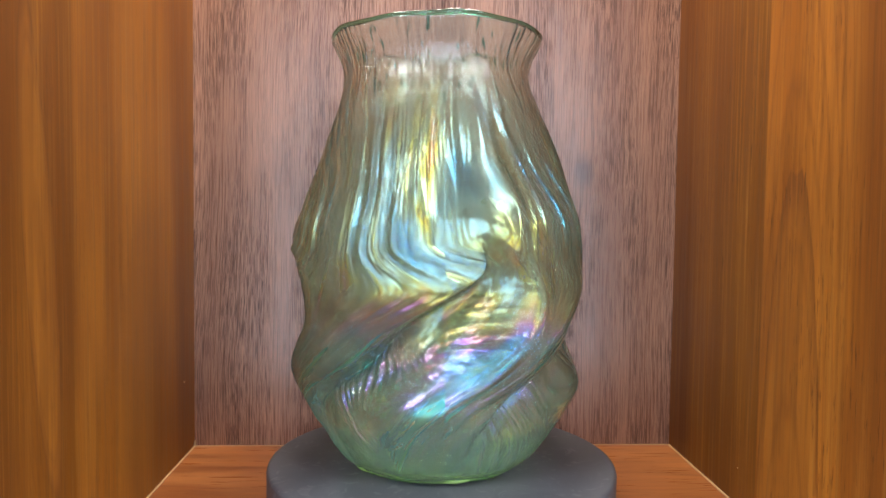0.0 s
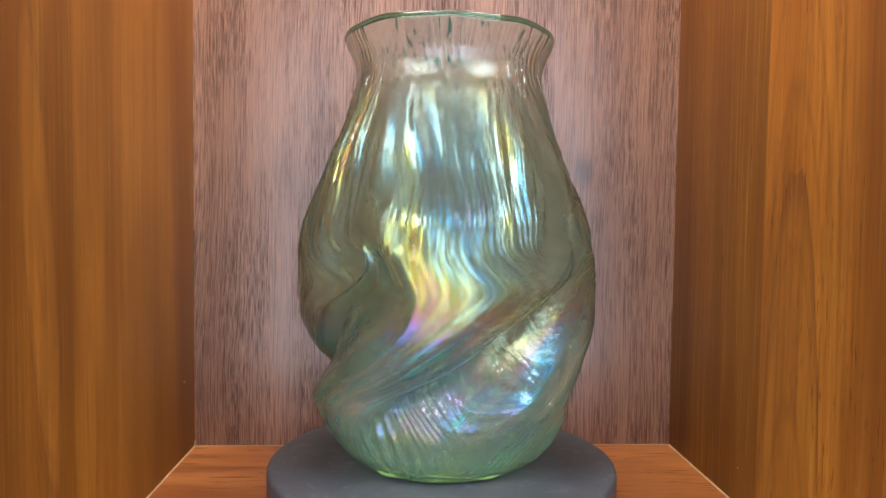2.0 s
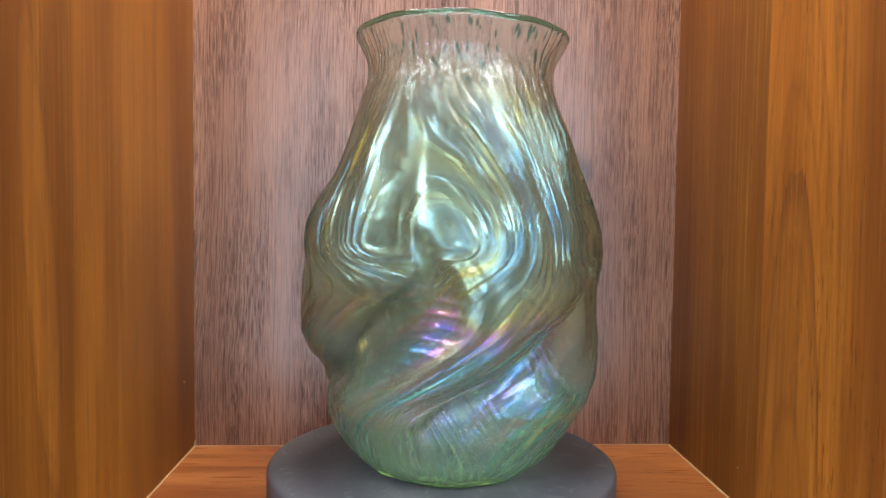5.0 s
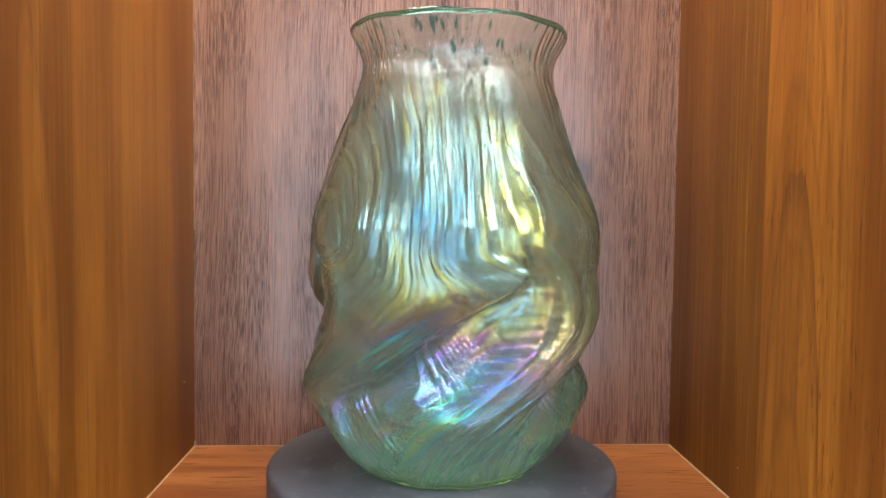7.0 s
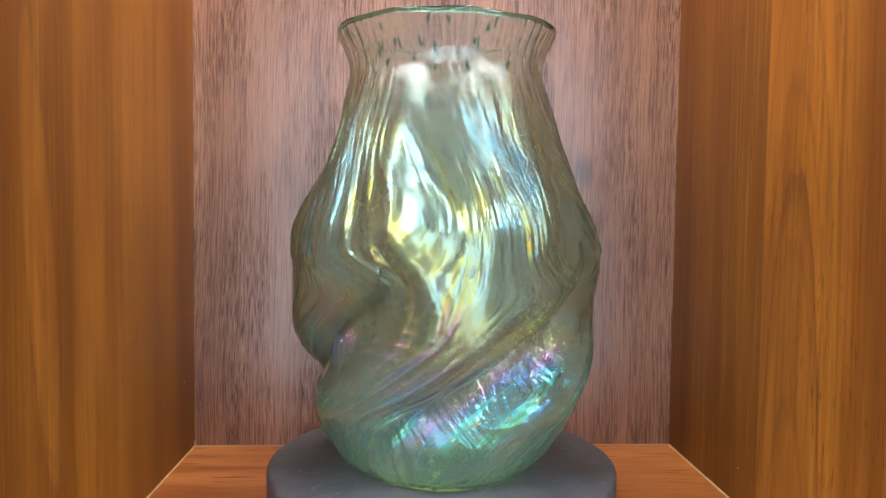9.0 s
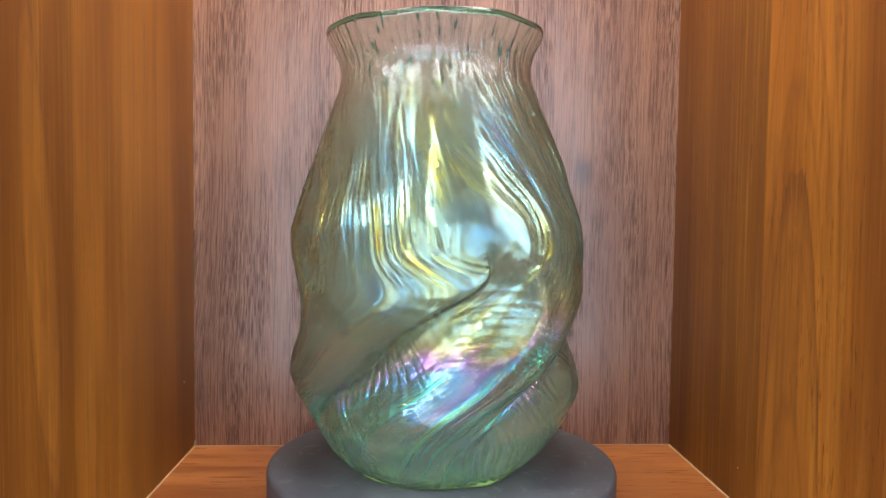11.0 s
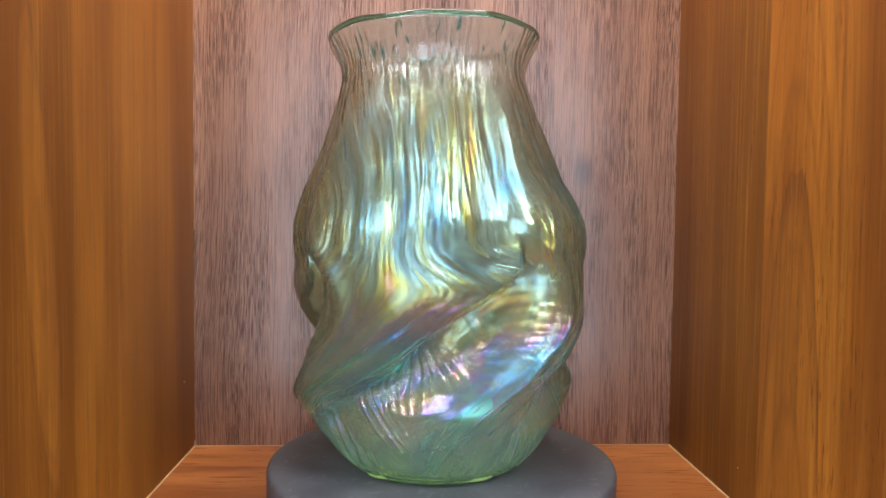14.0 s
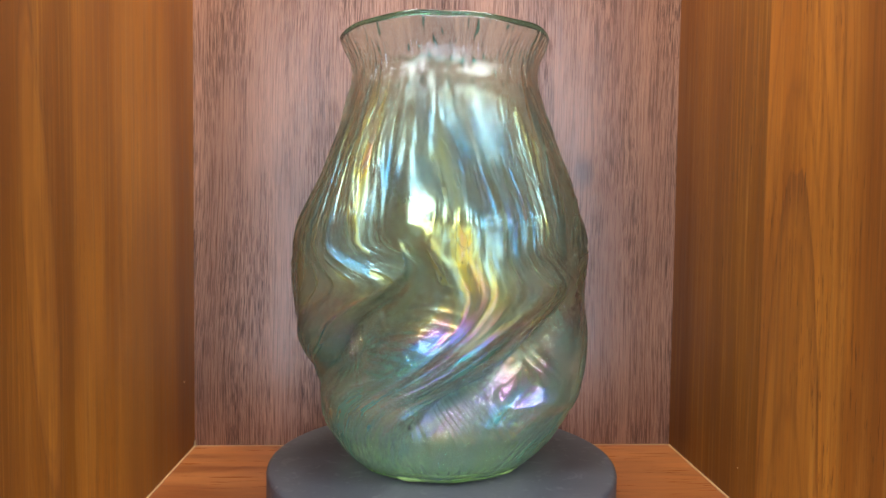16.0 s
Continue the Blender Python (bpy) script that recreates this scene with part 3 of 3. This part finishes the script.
def build_chips():
    """Tiny pale chips in the lacquer where panels meet and at a pin hole."""
    for name, at, size in (("pin_hole", (LEFT + 0.0003, 0.074, 0.052), (0.0004, 0.0009, 0.0009)),
                           ("lacquer_chip", (LEFT + 0.0006, BACK - 0.0008, 0.0022), (0.0008, 0.0008, 0.0030)),
                           ("lacquer_chip", (RIGHT - 0.0002, -0.012, 0.022), (0.0003, 0.0005, 0.0005))):
        bm = bmesh.new()
        bmesh.ops.create_icosphere(bm, subdivisions=1, radius=1)
        for v in bm.verts:
            v.co = Vector([at[i] + v.co[i] * size[i] for i in range(3)])
        tagged(part(name, bm, CHIP), "tiny pale chip in the lacquered wooden panel", "chip", kind="structure")


build_room()
build_cabinet()
build_plinth()
build_seams()
build_chips()
PLATTER = build_turntable()
VASE = build_vase()

# ---- movement: platter and vase turn together, clockwise from above; the vase stands a little off the axis and leans ----
OFF_WAY = 127.0          # direction of the lean at the start, degrees
OFF_BASE, LEAN = 0.0030, 1.40


def motions():
    times = [0.5 * k for k in range(33)]
    walk(PLATTER, [(t, pose(0, 0, 0, 0, 0, -SPIN * t)) for t in times])
    way = radians(OFF_WAY)
    stand = pose(OFF_BASE * math.cos(way), OFF_BASE * math.sin(way), PLATTER_TOP + 0.0004)
    tip = Matrix.Rotation(radians(LEAN), 4, Vector((-math.sin(way), math.cos(way), 0)))
    walk(VASE, [(t, pose(0, 0, 0, 0, 0, -SPIN * t) @ stand @ tip) for t in times])


motions()
